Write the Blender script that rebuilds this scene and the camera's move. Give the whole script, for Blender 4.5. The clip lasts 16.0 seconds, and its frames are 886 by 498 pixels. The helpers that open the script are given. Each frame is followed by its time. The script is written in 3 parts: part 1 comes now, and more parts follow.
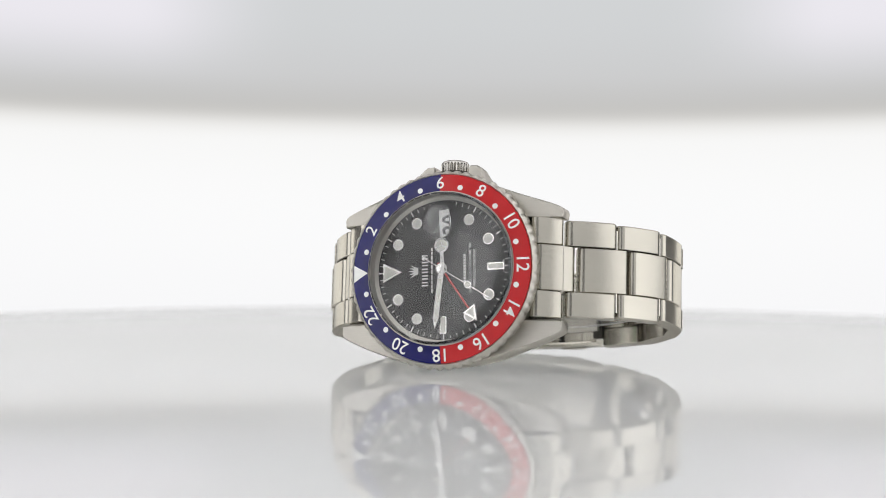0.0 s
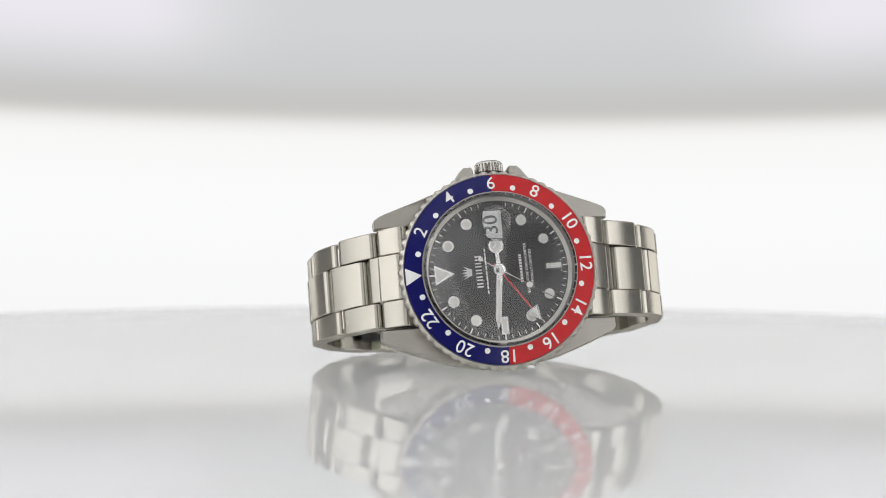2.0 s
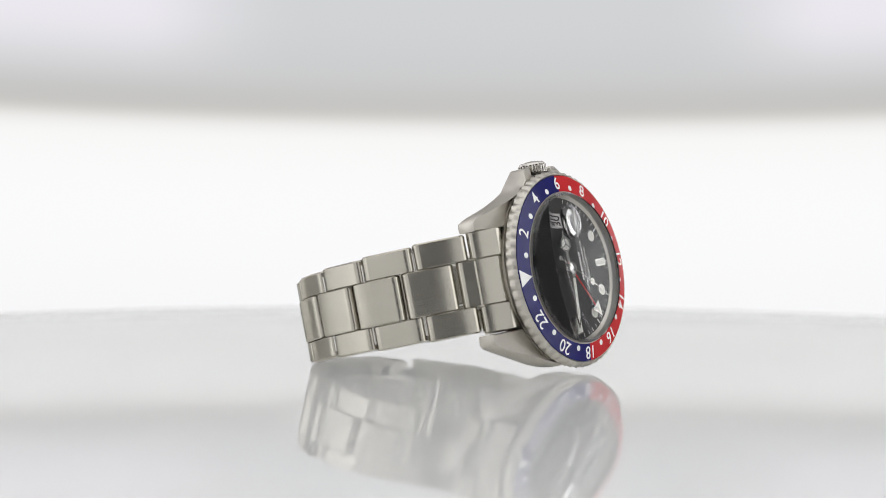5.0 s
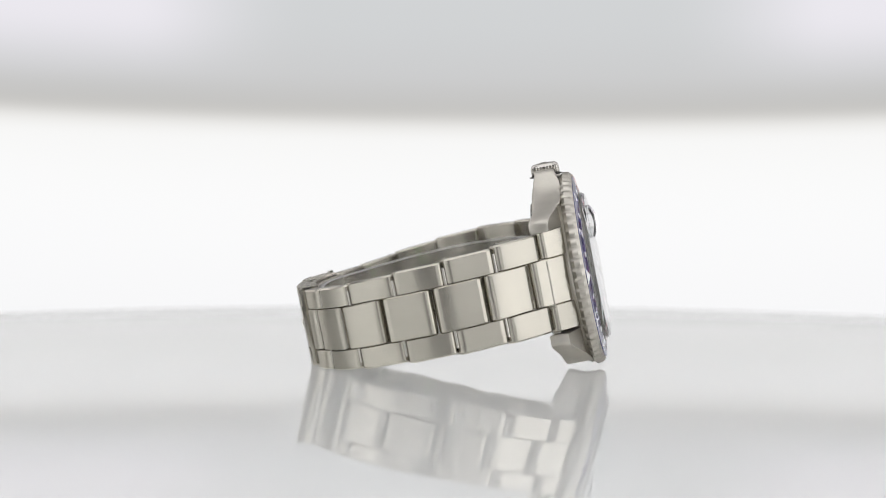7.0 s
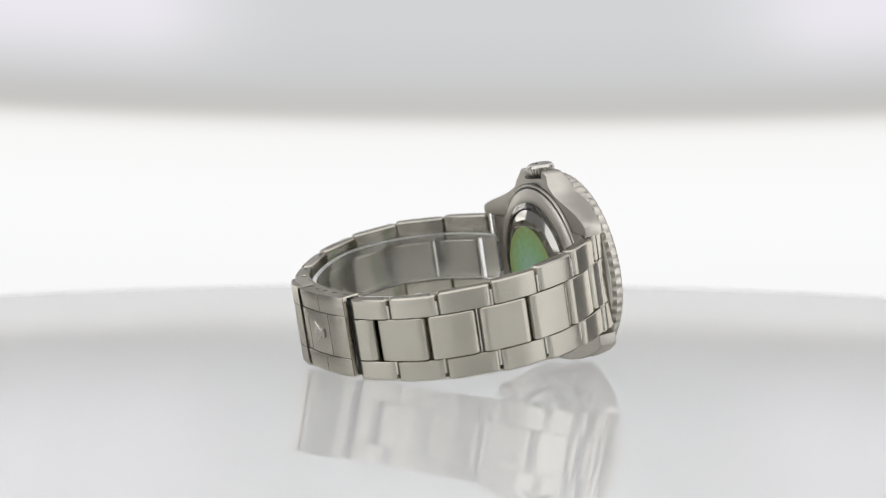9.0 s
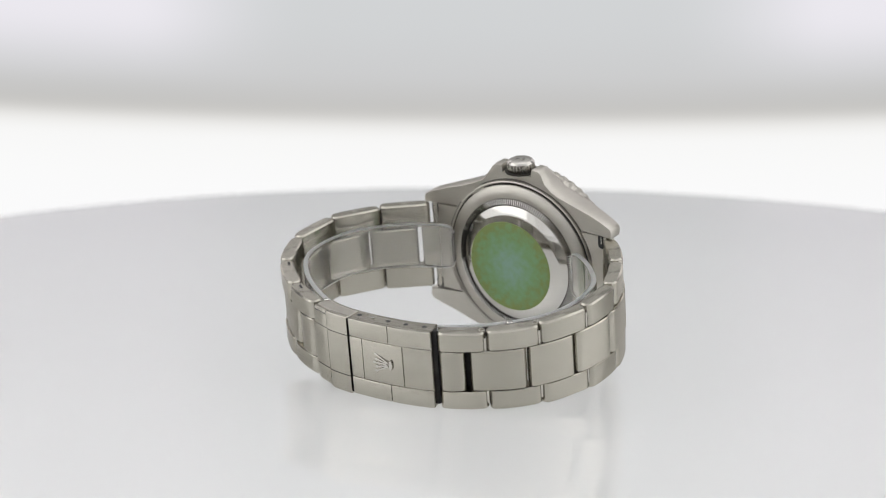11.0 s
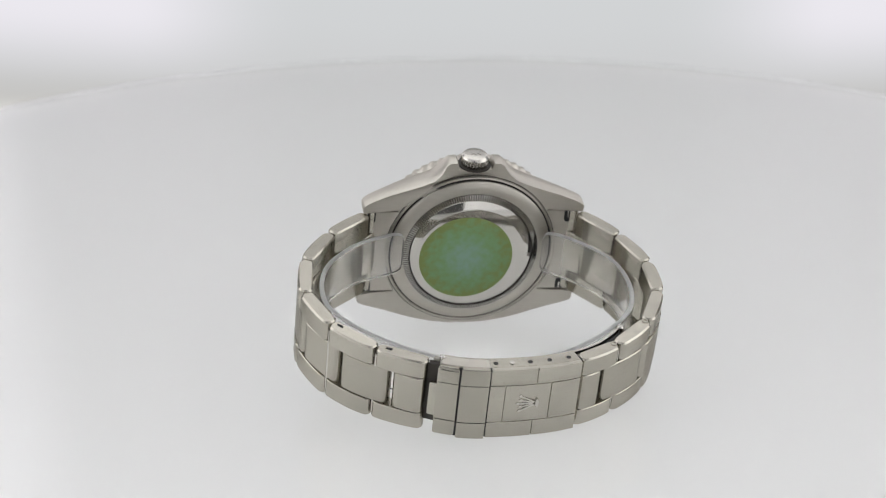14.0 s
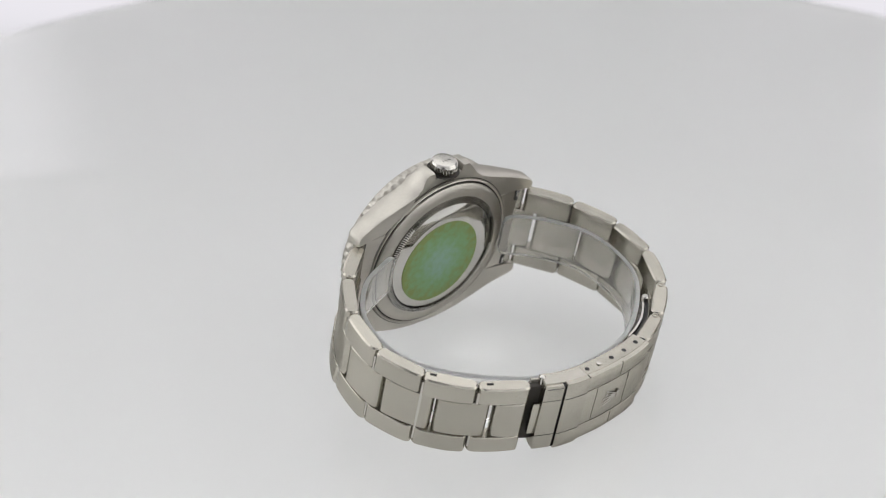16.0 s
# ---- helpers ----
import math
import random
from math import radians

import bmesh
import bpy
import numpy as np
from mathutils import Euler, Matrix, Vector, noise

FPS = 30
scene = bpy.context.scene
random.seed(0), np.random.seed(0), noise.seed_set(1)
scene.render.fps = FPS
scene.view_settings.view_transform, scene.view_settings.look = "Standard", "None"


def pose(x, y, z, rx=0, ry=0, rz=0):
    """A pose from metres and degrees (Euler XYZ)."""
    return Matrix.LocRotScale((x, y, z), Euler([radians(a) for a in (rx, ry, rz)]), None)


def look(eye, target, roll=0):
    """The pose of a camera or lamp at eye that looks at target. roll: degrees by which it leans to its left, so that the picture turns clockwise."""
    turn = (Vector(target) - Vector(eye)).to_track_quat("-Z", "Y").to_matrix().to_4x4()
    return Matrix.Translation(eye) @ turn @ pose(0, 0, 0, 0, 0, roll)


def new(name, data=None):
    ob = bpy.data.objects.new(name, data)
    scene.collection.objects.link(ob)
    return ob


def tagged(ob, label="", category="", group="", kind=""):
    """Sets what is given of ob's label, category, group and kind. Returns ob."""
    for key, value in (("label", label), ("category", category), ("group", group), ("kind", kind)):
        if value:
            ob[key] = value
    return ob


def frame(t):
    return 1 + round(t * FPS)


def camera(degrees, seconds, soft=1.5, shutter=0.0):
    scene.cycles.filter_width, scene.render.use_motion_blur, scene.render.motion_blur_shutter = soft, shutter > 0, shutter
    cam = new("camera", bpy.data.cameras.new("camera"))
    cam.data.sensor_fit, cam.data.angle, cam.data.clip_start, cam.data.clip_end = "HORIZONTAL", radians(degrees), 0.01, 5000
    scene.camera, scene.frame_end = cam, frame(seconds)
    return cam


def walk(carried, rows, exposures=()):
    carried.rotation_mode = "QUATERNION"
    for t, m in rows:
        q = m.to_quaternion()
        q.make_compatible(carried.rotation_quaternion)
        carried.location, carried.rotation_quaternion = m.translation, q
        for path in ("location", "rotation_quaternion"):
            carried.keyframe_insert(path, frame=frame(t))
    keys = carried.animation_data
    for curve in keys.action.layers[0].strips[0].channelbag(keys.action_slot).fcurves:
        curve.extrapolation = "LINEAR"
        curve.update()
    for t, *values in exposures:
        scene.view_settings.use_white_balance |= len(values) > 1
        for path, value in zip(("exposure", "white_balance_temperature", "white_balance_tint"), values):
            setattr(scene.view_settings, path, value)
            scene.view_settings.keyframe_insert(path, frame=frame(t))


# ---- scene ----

MM = 0.001

# ---- camera: stands still on its stand ----
EYE = Vector((0.0, -0.43324, 0.03744))
YAW, DIP = radians(-1.0637), radians(1.7953)
AIM = Vector((math.sin(YAW) * math.cos(DIP), math.cos(YAW) * math.cos(DIP), -math.sin(DIP)))
cam = camera(23.927, 16.0, soft=0.9)
cam.data.dof.use_dof = True
cam.data.dof.focus_distance = 0.418
cam.data.dof.aperture_fstop = 19.0
walk(cam, [(0.0, look(EYE, EYE + AIM, 0.354)), (16.0, look(EYE, EYE + AIM, 0.354))], exposures=[(0.0, 0.0), (16.0, 0.0)])

# ---- light: a white photo tent with soft boxes ----
world = bpy.data.worlds.new("tent_air")
scene.world = world
world.use_nodes = True
world.node_tree.nodes["Background"].inputs[0].default_value = (0.9, 0.95, 1.0, 1)
world.node_tree.nodes["Background"].inputs[1].default_value = 0.05


def soft_box(name, x, y, z, tx, ty, tz, w, h, watts, colour=(1, 1, 1)):
    lamp = bpy.data.lights.new(name, "AREA")
    lamp.shape, lamp.size, lamp.size_y, lamp.energy, lamp.color = "RECTANGLE", w, h, watts, colour
    ob = new(name, lamp)
    ob.matrix_world = look((x, y, z), (tx, ty, tz))
    return ob


soft_box("soft_box_top", 0, -0.11, 0.70, 0, -0.11, 0, 1.15, 0.62, 1.2, (1.0, 1.0, 1.0))
soft_box("soft_box_left", -0.55, -0.15, 0.25, 0, -0.1, 0.10, 0.55, 0.6, 0.8, (1.0, 1.0, 1.0))
soft_box("soft_box_right", 0.55, -0.15, 0.25, 0, -0.1, 0.10, 0.55, 0.6, 0.8, (1.0, 1.0, 1.0))

soft_box("soft_box_under", 0, -0.16, -0.57, 0, 0, 0, 0.9, 0.4, 9.8, (1.0, 1.0, 1.0))


# ---- materials ----
def nodes_of(name):
    m = bpy.data.materials.new(name)
    m.use_nodes = True
    return m, m.node_tree.nodes, m.node_tree.links, m.node_tree.nodes["Principled BSDF"]


def surface(name, colour, rough=0.5, metal=0.0, vary=0.06, size=400.0, bump=0.0, stretch=(1, 1, 1), coat=0.0, ior=1.5, rough_vary=0.05):
    """Painted, printed or metal surface with fine grain; size: grain per metre."""
    m, n, l, b = nodes_of(name)
    tc = n.new("ShaderNodeTexCoord")
    mp = n.new("ShaderNodeMapping")
    mp.inputs["Scale"].default_value = stretch
    l.new(tc.outputs["Object"], mp.inputs["Vector"])
    fine, broad = n.new("ShaderNodeTexNoise"), n.new("ShaderNodeTexNoise")
    fine.inputs["Scale"].default_value, broad.inputs["Scale"].default_value = size, size / 14
    fine.inputs["Detail"].default_value = 4
    l.new(mp.outputs[0], fine.inputs["Vector"])
    l.new(tc.outputs["Object"], broad.inputs["Vector"])
    mix = n.new("ShaderNodeMath")
    mix.operation = "ADD"
    l.new(fine.outputs["Fac"], mix.inputs[0])
    l.new(broad.outputs["Fac"], mix.inputs[1])
    ramp = n.new("ShaderNodeMapRange")
    ramp.inputs["From Min"].default_value, ramp.inputs["From Max"].default_value = 0.6, 1.4
    ramp.inputs["To Min"].default_value, ramp.inputs["To Max"].default_value = 1 - vary, 1 + vary
    l.new(mix.outputs[0], ramp.inputs["Value"])
    tint = n.new("ShaderNodeVectorMath")
    tint.operation = "SCALE"
    tint.inputs[0].default_value = colour
    l.new(ramp.outputs[0], tint.inputs["Scale"])
    l.new(tint.outputs[0], b.inputs["Base Color"])
    rr = n.new("ShaderNodeMapRange")
    rr.inputs["From Min"].default_value, rr.inputs["From Max"].default_value = 0.3, 0.7
    rr.inputs["To Min"].default_value, rr.inputs["To Max"].default_value = max(0.01, rough - rough_vary), rough + rough_vary
    l.new(fine.outputs["Fac"], rr.inputs["Value"])
    l.new(rr.outputs[0], b.inputs["Roughness"])
    b.inputs["Metallic"].default_value, b.inputs["IOR"].default_value, b.inputs["Coat Weight"].default_value = metal, ior, coat
    if bump:
        bp = n.new("ShaderNodeBump")
        bp.inputs["Strength"].default_value, bp.inputs["Distance"].default_value = bump, 0.00005
        l.new(fine.outputs["Fac"], bp.inputs["Height"])
        l.new(bp.outputs[0], b.inputs["Normal"])
    return m


STEEL = (0.478, 0.455, 0.398)
BRUSHED = surface("brushed_steel", STEEL, 0.25, 1.0, 0.05, 3600, 0.03, (0.03, 1, 0.03), rough_vary=0.02)
SATIN = surface("satin_case_steel", (0.50, 0.477, 0.43), 0.40, 1.0, 0.06, 3600, 0.03, (0.03, 1, 0.5), rough_vary=0.02)
CROWN_STEEL = surface("fine_satin_steel", (0.58, 0.56, 0.52), 0.24, 1.0, 0.03, 900, rough_vary=0.03)
POLISHED = surface("polished_steel", (0.60, 0.585, 0.55), 0.08, 1.0, 0.03, 300, 0.0, rough_vary=0.03)
for m in (BRUSHED, SATIN, CROWN_STEEL, POLISHED):
    m.node_tree.nodes["Principled BSDF"].inputs["Specular Tint"].default_value = (0.50, 0.49, 0.465, 1)


def brush_round(m, amount):
    """Brush marks run round the loop, so the gloss spreads across them."""
    n, l, b = m.node_tree.nodes, m.node_tree.links, m.node_tree.nodes["Principled BSDF"]
    tang = n.new("ShaderNodeTangent")
    tang.direction_type, tang.axis = "RADIAL", "Y"
    l.new(tang.outputs[0], b.inputs["Tangent"])
    b.inputs["Anisotropic"].default_value, b.inputs["Anisotropic Rotation"].default_value = amount, 0.25


brush_round(BRUSHED, 0.85)


def vary_by_piece(m, amount):
    """Each link takes the light a little differently."""
    n, l, b = m.node_tree.nodes, m.node_tree.links, m.node_tree.nodes["Principled BSDF"]
    info, span, mul = n.new("ShaderNodeObjectInfo"), n.new("ShaderNodeMapRange"), n.new("ShaderNodeVectorMath")
    mul.operation = "SCALE"
    span.inputs["To Min"].default_value, span.inputs["To Max"].default_value = 1 - amount, 1 + amount
    l.new(info.outputs["Random"], span.inputs["Value"])
    l.new(b.inputs["Base Color"].links[0].from_socket, mul.inputs[0])
    l.new(span.outputs[0], mul.inputs["Scale"])
    l.new(mul.outputs[0], b.inputs["Base Color"])


vary_by_piece(BRUSHED, 0.07)
# darker steel colour paints the shade in the outer seam
SHADED_STEEL = surface("shaded_seam_steel", (0.17, 0.16, 0.145), 0.45, 1.0)
# dark colour painted where shade falls in gaps, seams and recesses
DARK_GAP = surface("painted_gap_shade", (0.05, 0.045, 0.04), 0.5, 0.6)
BLUE = surface("blue_anodised_aluminium", (0.010, 0.010, 0.105), 0.15, 0.0, 0.12, 700, ior=1.38)
RED = surface("red_anodised_aluminium", (0.48, 0.017, 0.02), 0.15, 0.0, 0.08, 700, ior=1.38)
PRINT = surface("white_print", (0.80, 0.80, 0.78), 0.5, 0.0, 0.03)
DIAL = surface("black_gloss_dial", (0.007, 0.007, 0.007), 0.36, 0.0, 0.05, 500, ior=1.35, rough_vary=0.01)
LUME = surface("cream_lume", (0.88, 0.87, 0.81), 0.55, 0.0, 0.05, 900, 0.1)
HAND = surface("polished_hand_metal", (0.72, 0.71, 0.69), 0.14, 1.0, 0.03)
HAND_RED = surface("red_lacquer", (0.55, 0.03, 0.03), 0.3)
DATE_WHITE = surface("date_disc_white", (0.88, 0.88, 0.86), 0.5)
# black for printed ink, and for shade painted in slits, gaps and holes
INK_AND_SHADE = surface("black_ink_and_shade", (0.01, 0.01, 0.01), 0.5)
ACRYLIC = surface("glossy_white_acrylic", (0.80, 0.80, 0.795), 0.03, 0.0, 0.012, 60, ior=1.49, rough_vary=0.012)
def let_light_through(m, share):
    """Milky acrylic: part of the light below comes through."""
    n, l, b = m.node_tree.nodes, m.node_tree.links, m.node_tree.nodes["Principled BSDF"]
    milk, mix = n.new("ShaderNodeBsdfTranslucent"), n.new("ShaderNodeMixShader")
    milk.inputs["Color"].default_value = (0.86, 0.86, 0.855, 1)
    mix.inputs[0].default_value = share
    l.new(b.outputs[0], mix.inputs[1])
    l.new(milk.outputs[0], mix.inputs[2])
    gloss, top, fres = n.new("ShaderNodeBsdfGlossy"), n.new("ShaderNodeMixShader"), n.new("ShaderNodeFresnel")
    gloss.inputs["Roughness"].default_value = 0.0
    fres.inputs["IOR"].default_value = 1.6
    b.inputs["Specular IOR Level"].default_value = 0.0
    l.new(fres.outputs[0], top.inputs[0])
    l.new(mix.outputs[0], top.inputs[1])
    l.new(gloss.outputs[0], top.inputs[2])
    l.new(top.outputs[0], n["Material Output"].inputs["Surface"])


let_light_through(ACRYLIC, 0.85)
TENT = surface("white_tent_cloth", (0.80, 0.80, 0.80), 0.9, 0.0, 0.03, 120)
BLACK_CLOTH = surface("black_cloth", (0.03, 0.03, 0.03), 0.9, 0.0, 0.1, 120)
DUSK_CLOTH = surface("charcoal_cloth", (0.13, 0.13, 0.13), 0.9, 0.0, 0.1, 120)
DARK_CLOTH = surface("grey_cloth", (0.58, 0.58, 0.58), 0.9, 0.0, 0.06, 120)


def glassy(name, colour, rough, ior, weight=1.0):
    m, n, l, b = nodes_of(name)
    b.inputs["Base Color"].default_value = (*colour, 1)
    b.inputs["Roughness"].default_value, b.inputs["IOR"].default_value = rough, ior
    b.inputs["Transmission Weight"].default_value = weight
    return m


GLASS = glassy("sapphire_glass", (1, 1, 1), 0.0, 1.6)
FROST = glassy("cut_plastic_edge", (0.86, 0.86, 0.85), 0.3, 1.35, 0.85)
LINER = glassy("clear_plastic", (0.96, 0.955, 0.945), 0.04, 1.38, 0.95)


def sticker_material():
    m, n, l, b = nodes_of("faded_green_foil")
    tc = n.new("ShaderNodeTexCoord")
    dist = n.new("ShaderNodeVectorMath")
    dist.operation = "LENGTH"
    flat = n.new("ShaderNodeVectorMath")
    flat.operation = "MULTIPLY"
    flat.inputs[1].default_value = (1, 1, 0)
    l.new(tc.outputs["Object"], flat.inputs[0])
    l.new(flat.outputs[0], dist.inputs[0])
    noise_a = n.new("ShaderNodeTexNoise")
    noise_a.inputs["Scale"].default_value, noise_a.inputs["Detail"].default_value = 600, 8
    l.new(tc.outputs["Object"], noise_a.inputs["Vector"])
    add = n.new("ShaderNodeMath")
    add.operation = "MULTIPLY_ADD"
    l.new(noise_a.outputs["Fac"], add.inputs[0])
    add.inputs[1].default_value = 0.0125
    l.new(dist.outputs["Value"], add.inputs[2])
    ramp = n.new("ShaderNodeValToRGB")
    e = ramp.color_ramp.elements
    e[0].position, e[0].color = 0.40, (0.22, 0.35, 0.275, 1)
    e[1].position, e[1].color = 0.98, (0.20, 0.255, 0.085, 1)
    k = e.new(0.76)
    k.color = (0.185, 0.32, 0.15, 1)
    scale = n.new("ShaderNodeMath")
    scale.operation = "MULTIPLY"
    scale.inputs[1].default_value = 60.0
    l.new(add.outputs[0], scale.inputs[0])
    l.new(scale.outputs[0], ramp.inputs[0])
    l.new(ramp.outputs[0], b.inputs["Base Color"])
    b.inputs["Roughness"].default_value = 0.55
    b.inputs["Specular IOR Level"].default_value = 0.25
    return m


STICKER = sticker_material()


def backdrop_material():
    """Emission paints the light: white panel below, grey cloth above, soft seam, paler sides."""
    m, n, l, b = nodes_of("glowing_backdrop")
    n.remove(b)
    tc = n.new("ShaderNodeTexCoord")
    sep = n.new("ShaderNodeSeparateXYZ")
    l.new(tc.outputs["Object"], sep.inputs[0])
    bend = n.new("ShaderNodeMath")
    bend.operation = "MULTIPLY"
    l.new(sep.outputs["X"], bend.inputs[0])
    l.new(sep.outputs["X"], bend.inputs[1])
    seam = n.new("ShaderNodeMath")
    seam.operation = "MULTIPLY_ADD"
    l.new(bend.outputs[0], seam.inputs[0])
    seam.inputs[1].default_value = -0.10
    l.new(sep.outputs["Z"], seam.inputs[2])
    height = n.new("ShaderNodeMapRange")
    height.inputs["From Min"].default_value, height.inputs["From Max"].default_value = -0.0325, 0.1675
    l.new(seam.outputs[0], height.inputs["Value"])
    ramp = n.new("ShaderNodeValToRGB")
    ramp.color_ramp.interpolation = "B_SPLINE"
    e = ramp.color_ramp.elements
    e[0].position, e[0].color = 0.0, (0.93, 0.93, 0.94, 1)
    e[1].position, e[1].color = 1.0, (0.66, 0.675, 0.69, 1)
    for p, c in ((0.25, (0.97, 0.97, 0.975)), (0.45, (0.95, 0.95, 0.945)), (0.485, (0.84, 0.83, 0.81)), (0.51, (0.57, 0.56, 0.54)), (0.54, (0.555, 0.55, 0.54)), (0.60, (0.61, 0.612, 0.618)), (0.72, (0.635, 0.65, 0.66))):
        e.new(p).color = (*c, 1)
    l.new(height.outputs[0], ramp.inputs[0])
    # paler upper sides, painted into the emission colour
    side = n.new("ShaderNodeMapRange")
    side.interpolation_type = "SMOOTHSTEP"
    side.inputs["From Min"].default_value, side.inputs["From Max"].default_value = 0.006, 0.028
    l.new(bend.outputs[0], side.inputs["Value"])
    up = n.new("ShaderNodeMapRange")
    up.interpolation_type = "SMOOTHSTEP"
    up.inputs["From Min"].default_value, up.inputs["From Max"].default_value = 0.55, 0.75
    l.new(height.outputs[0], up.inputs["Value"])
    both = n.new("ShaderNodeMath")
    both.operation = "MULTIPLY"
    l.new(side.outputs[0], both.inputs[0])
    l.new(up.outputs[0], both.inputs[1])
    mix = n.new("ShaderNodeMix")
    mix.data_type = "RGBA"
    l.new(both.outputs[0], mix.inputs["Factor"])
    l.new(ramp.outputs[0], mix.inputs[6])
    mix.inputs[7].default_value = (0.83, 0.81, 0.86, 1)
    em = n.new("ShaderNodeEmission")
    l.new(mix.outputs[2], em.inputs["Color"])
    # emission boosted on the unseen far sides for reflections, dimmed towards the top
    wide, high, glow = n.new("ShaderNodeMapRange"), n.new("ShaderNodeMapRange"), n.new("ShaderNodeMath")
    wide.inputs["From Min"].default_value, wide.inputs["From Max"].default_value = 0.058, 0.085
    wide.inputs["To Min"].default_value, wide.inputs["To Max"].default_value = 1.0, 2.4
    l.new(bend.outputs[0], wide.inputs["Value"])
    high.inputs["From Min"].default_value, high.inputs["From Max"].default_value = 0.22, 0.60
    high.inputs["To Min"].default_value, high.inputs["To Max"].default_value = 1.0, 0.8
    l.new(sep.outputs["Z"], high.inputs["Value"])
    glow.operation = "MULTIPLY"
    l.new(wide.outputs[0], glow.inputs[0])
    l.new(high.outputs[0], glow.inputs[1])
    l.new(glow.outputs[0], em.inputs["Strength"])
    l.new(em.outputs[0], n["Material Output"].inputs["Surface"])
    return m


BACKDROP = backdrop_material()


# ---- mesh helpers (millimetres in, metres out) ----
def finish(bm, smooth=35):
    bmesh.ops.recalc_face_normals(bm, faces=bm.faces)
    for v in bm.verts:
        v.co *= MM
    for f in bm.faces:
        f.smooth = True
    for e in bm.edges:
        if len(e.link_faces) == 2 and e.calc_face_angle(0.0) > radians(smooth):
            e.smooth = False
    return bm


def part(name, bm, material, parent=None, label="", done=False):
    if not done:
        finish(bm)
    me = bpy.data.meshes.new(name)
    bm.to_mesh(me)
    bm.free()
    me.materials.append(material)
    ob = new(name, me)
    if parent:
        ob.parent = parent
    if label:
        tagged(ob, label)
    return ob


def loft(loops, closed=False, caps=True):
    """Skin through loops of points of one length."""
    bm = bmesh.new()
    rows = [[bm.verts.new(p) for p in loop] for loop in loops]
    n = len(rows[0])
    pairs = list(zip(rows, rows[1:])) + ([(rows[-1], rows[0])] if closed else [])
    for a, b in pairs:
        for i in range(n):
            j = (i + 1) % n
            bm.faces.new((a[i], a[j], b[j], b[i]))
    if caps and not closed:
        bm.faces.new(rows[0])
        bm.faces.new(rows[-1])
    return bm


def lathe(profile, seg=96, axis="n", centre=(0, 0), closed=True, a0=0.0, a1=2 * math.pi, mod=None):
    """Turn (r, h) round the n axis (or v axis). mod(ring, angle) gives a change of radius."""
    full = abs(a1 - a0 - 2 * math.pi) < 1e-6
    bm = bmesh.new()
    cols = []
    for k in range(seg if full else seg + 1):
        a = a0 + (a1 - a0) * k / seg
        col = []
        for i, (r, h) in enumerate(profile):
            rr = r + (mod(i, a) if mod else 0)
            x, y = centre[0] + rr * math.cos(a), centre[1] + rr * math.sin(a)
            col.append(bm.verts.new((x, y, h) if axis == "n" else (x, h, y)))
        cols.append(col)
    n = len(profile)
    for k in range(len(cols) if full else len(cols) - 1):
        a, b = cols[k], cols[(k + 1) % len(cols)]
        for i in range(n if closed else n - 1):
            j = (i + 1) % n
            bm.faces.new((a[i], a[j], b[j], b[i]))
    if closed and not full:
        bm.faces.new(cols[0])
        bm.faces.new(cols[-1])
    bmesh.ops.remove_doubles(bm, verts=bm.verts, dist=1e-4)
    return bm


def inset(loop, d):
    """Offset a flat (x, y) loop inwards by d."""
    n, out = len(loop), []
    area = sum(loop[i][0] * loop[(i + 1) % n][1] - loop[(i + 1) % n][0] * loop[i][1] for i in range(n))
    s = 1 if area > 0 else -1
    for i in range(n):
        (ax, ay), (bx, by), (cx, cy) = loop[i - 1], loop[i], loop[(i + 1) % n]
        u, w = Vector((bx - ax, by - ay)), Vector((cx - bx, cy - by))
        if u.length < 1e-6 or w.length < 1e-6:
            out.append((bx, by))
            continue
        u.normalize(), w.normalize()
        nrm = Vector((-u.y - w.y, u.x + w.x)) * s
        k = max(0.35, nrm.length_squared / 2)
        out.append((bx + nrm.x / 2 * d * 2 / (2 * k) , by + nrm.y / 2 * d * 2 / (2 * k)))
    return out


def slab(loop, lo, hi, bevel=0.2, mat4=None):
    """Flat outline raised from lo to hi with broken edges."""
    small = inset(loop, bevel)
    bm = loft([[(x, y, lo) for x, y in small], [(x, y, lo + bevel) for x, y in loop],
               [(x, y, hi - bevel) for x, y in loop], [(x, y, hi) for x, y in small]])
    if mat4:
        bmesh.ops.transform(bm, matrix=mat4, verts=bm.verts)
    return bm


def disc_loop(r, seg=28, cx=0.0, cy=0.0):
    return [(cx + r * math.cos(2 * math.pi * k / seg), cy + r * math.sin(2 * math.pi * k / seg)) for k in range(seg)]


def text_bm(body, size, m4, depth=0.04, bold=0.0):
    """Letters with a little depth, as a bmesh in millimetres."""
    cu = bpy.data.curves.new("lettering", "FONT")
    cu.body, cu.size, cu.align_x, cu.align_y, cu.extrude, cu.offset, cu.resolution_u = body, size, "CENTER", "CENTER", depth, bold, 4
    ob = bpy.data.objects.new("lettering", cu)
    scene.collection.objects.link(ob)
    bpy.context.view_layer.update()
    me = bpy.data.meshes.new_from_object(ob.evaluated_get(bpy.context.evaluated_depsgraph_get()))
    bm = bmesh.new()
    bm.from_mesh(me)
    bpy.data.objects.remove(ob)
    bpy.data.curves.remove(cu)
    bpy.data.meshes.remove(me)
    bmesh.ops.transform(bm, matrix=m4, verts=bm.verts)
    return bm


def frame_at(origin, x_axis, y_axis):
    x, y = Vector(x_axis).normalized(), Vector(y_axis).normalized()
    z = x.cross(y)
    m = Matrix((x, y, z)).transposed().to_4x4()
    m.translation = origin
    return m


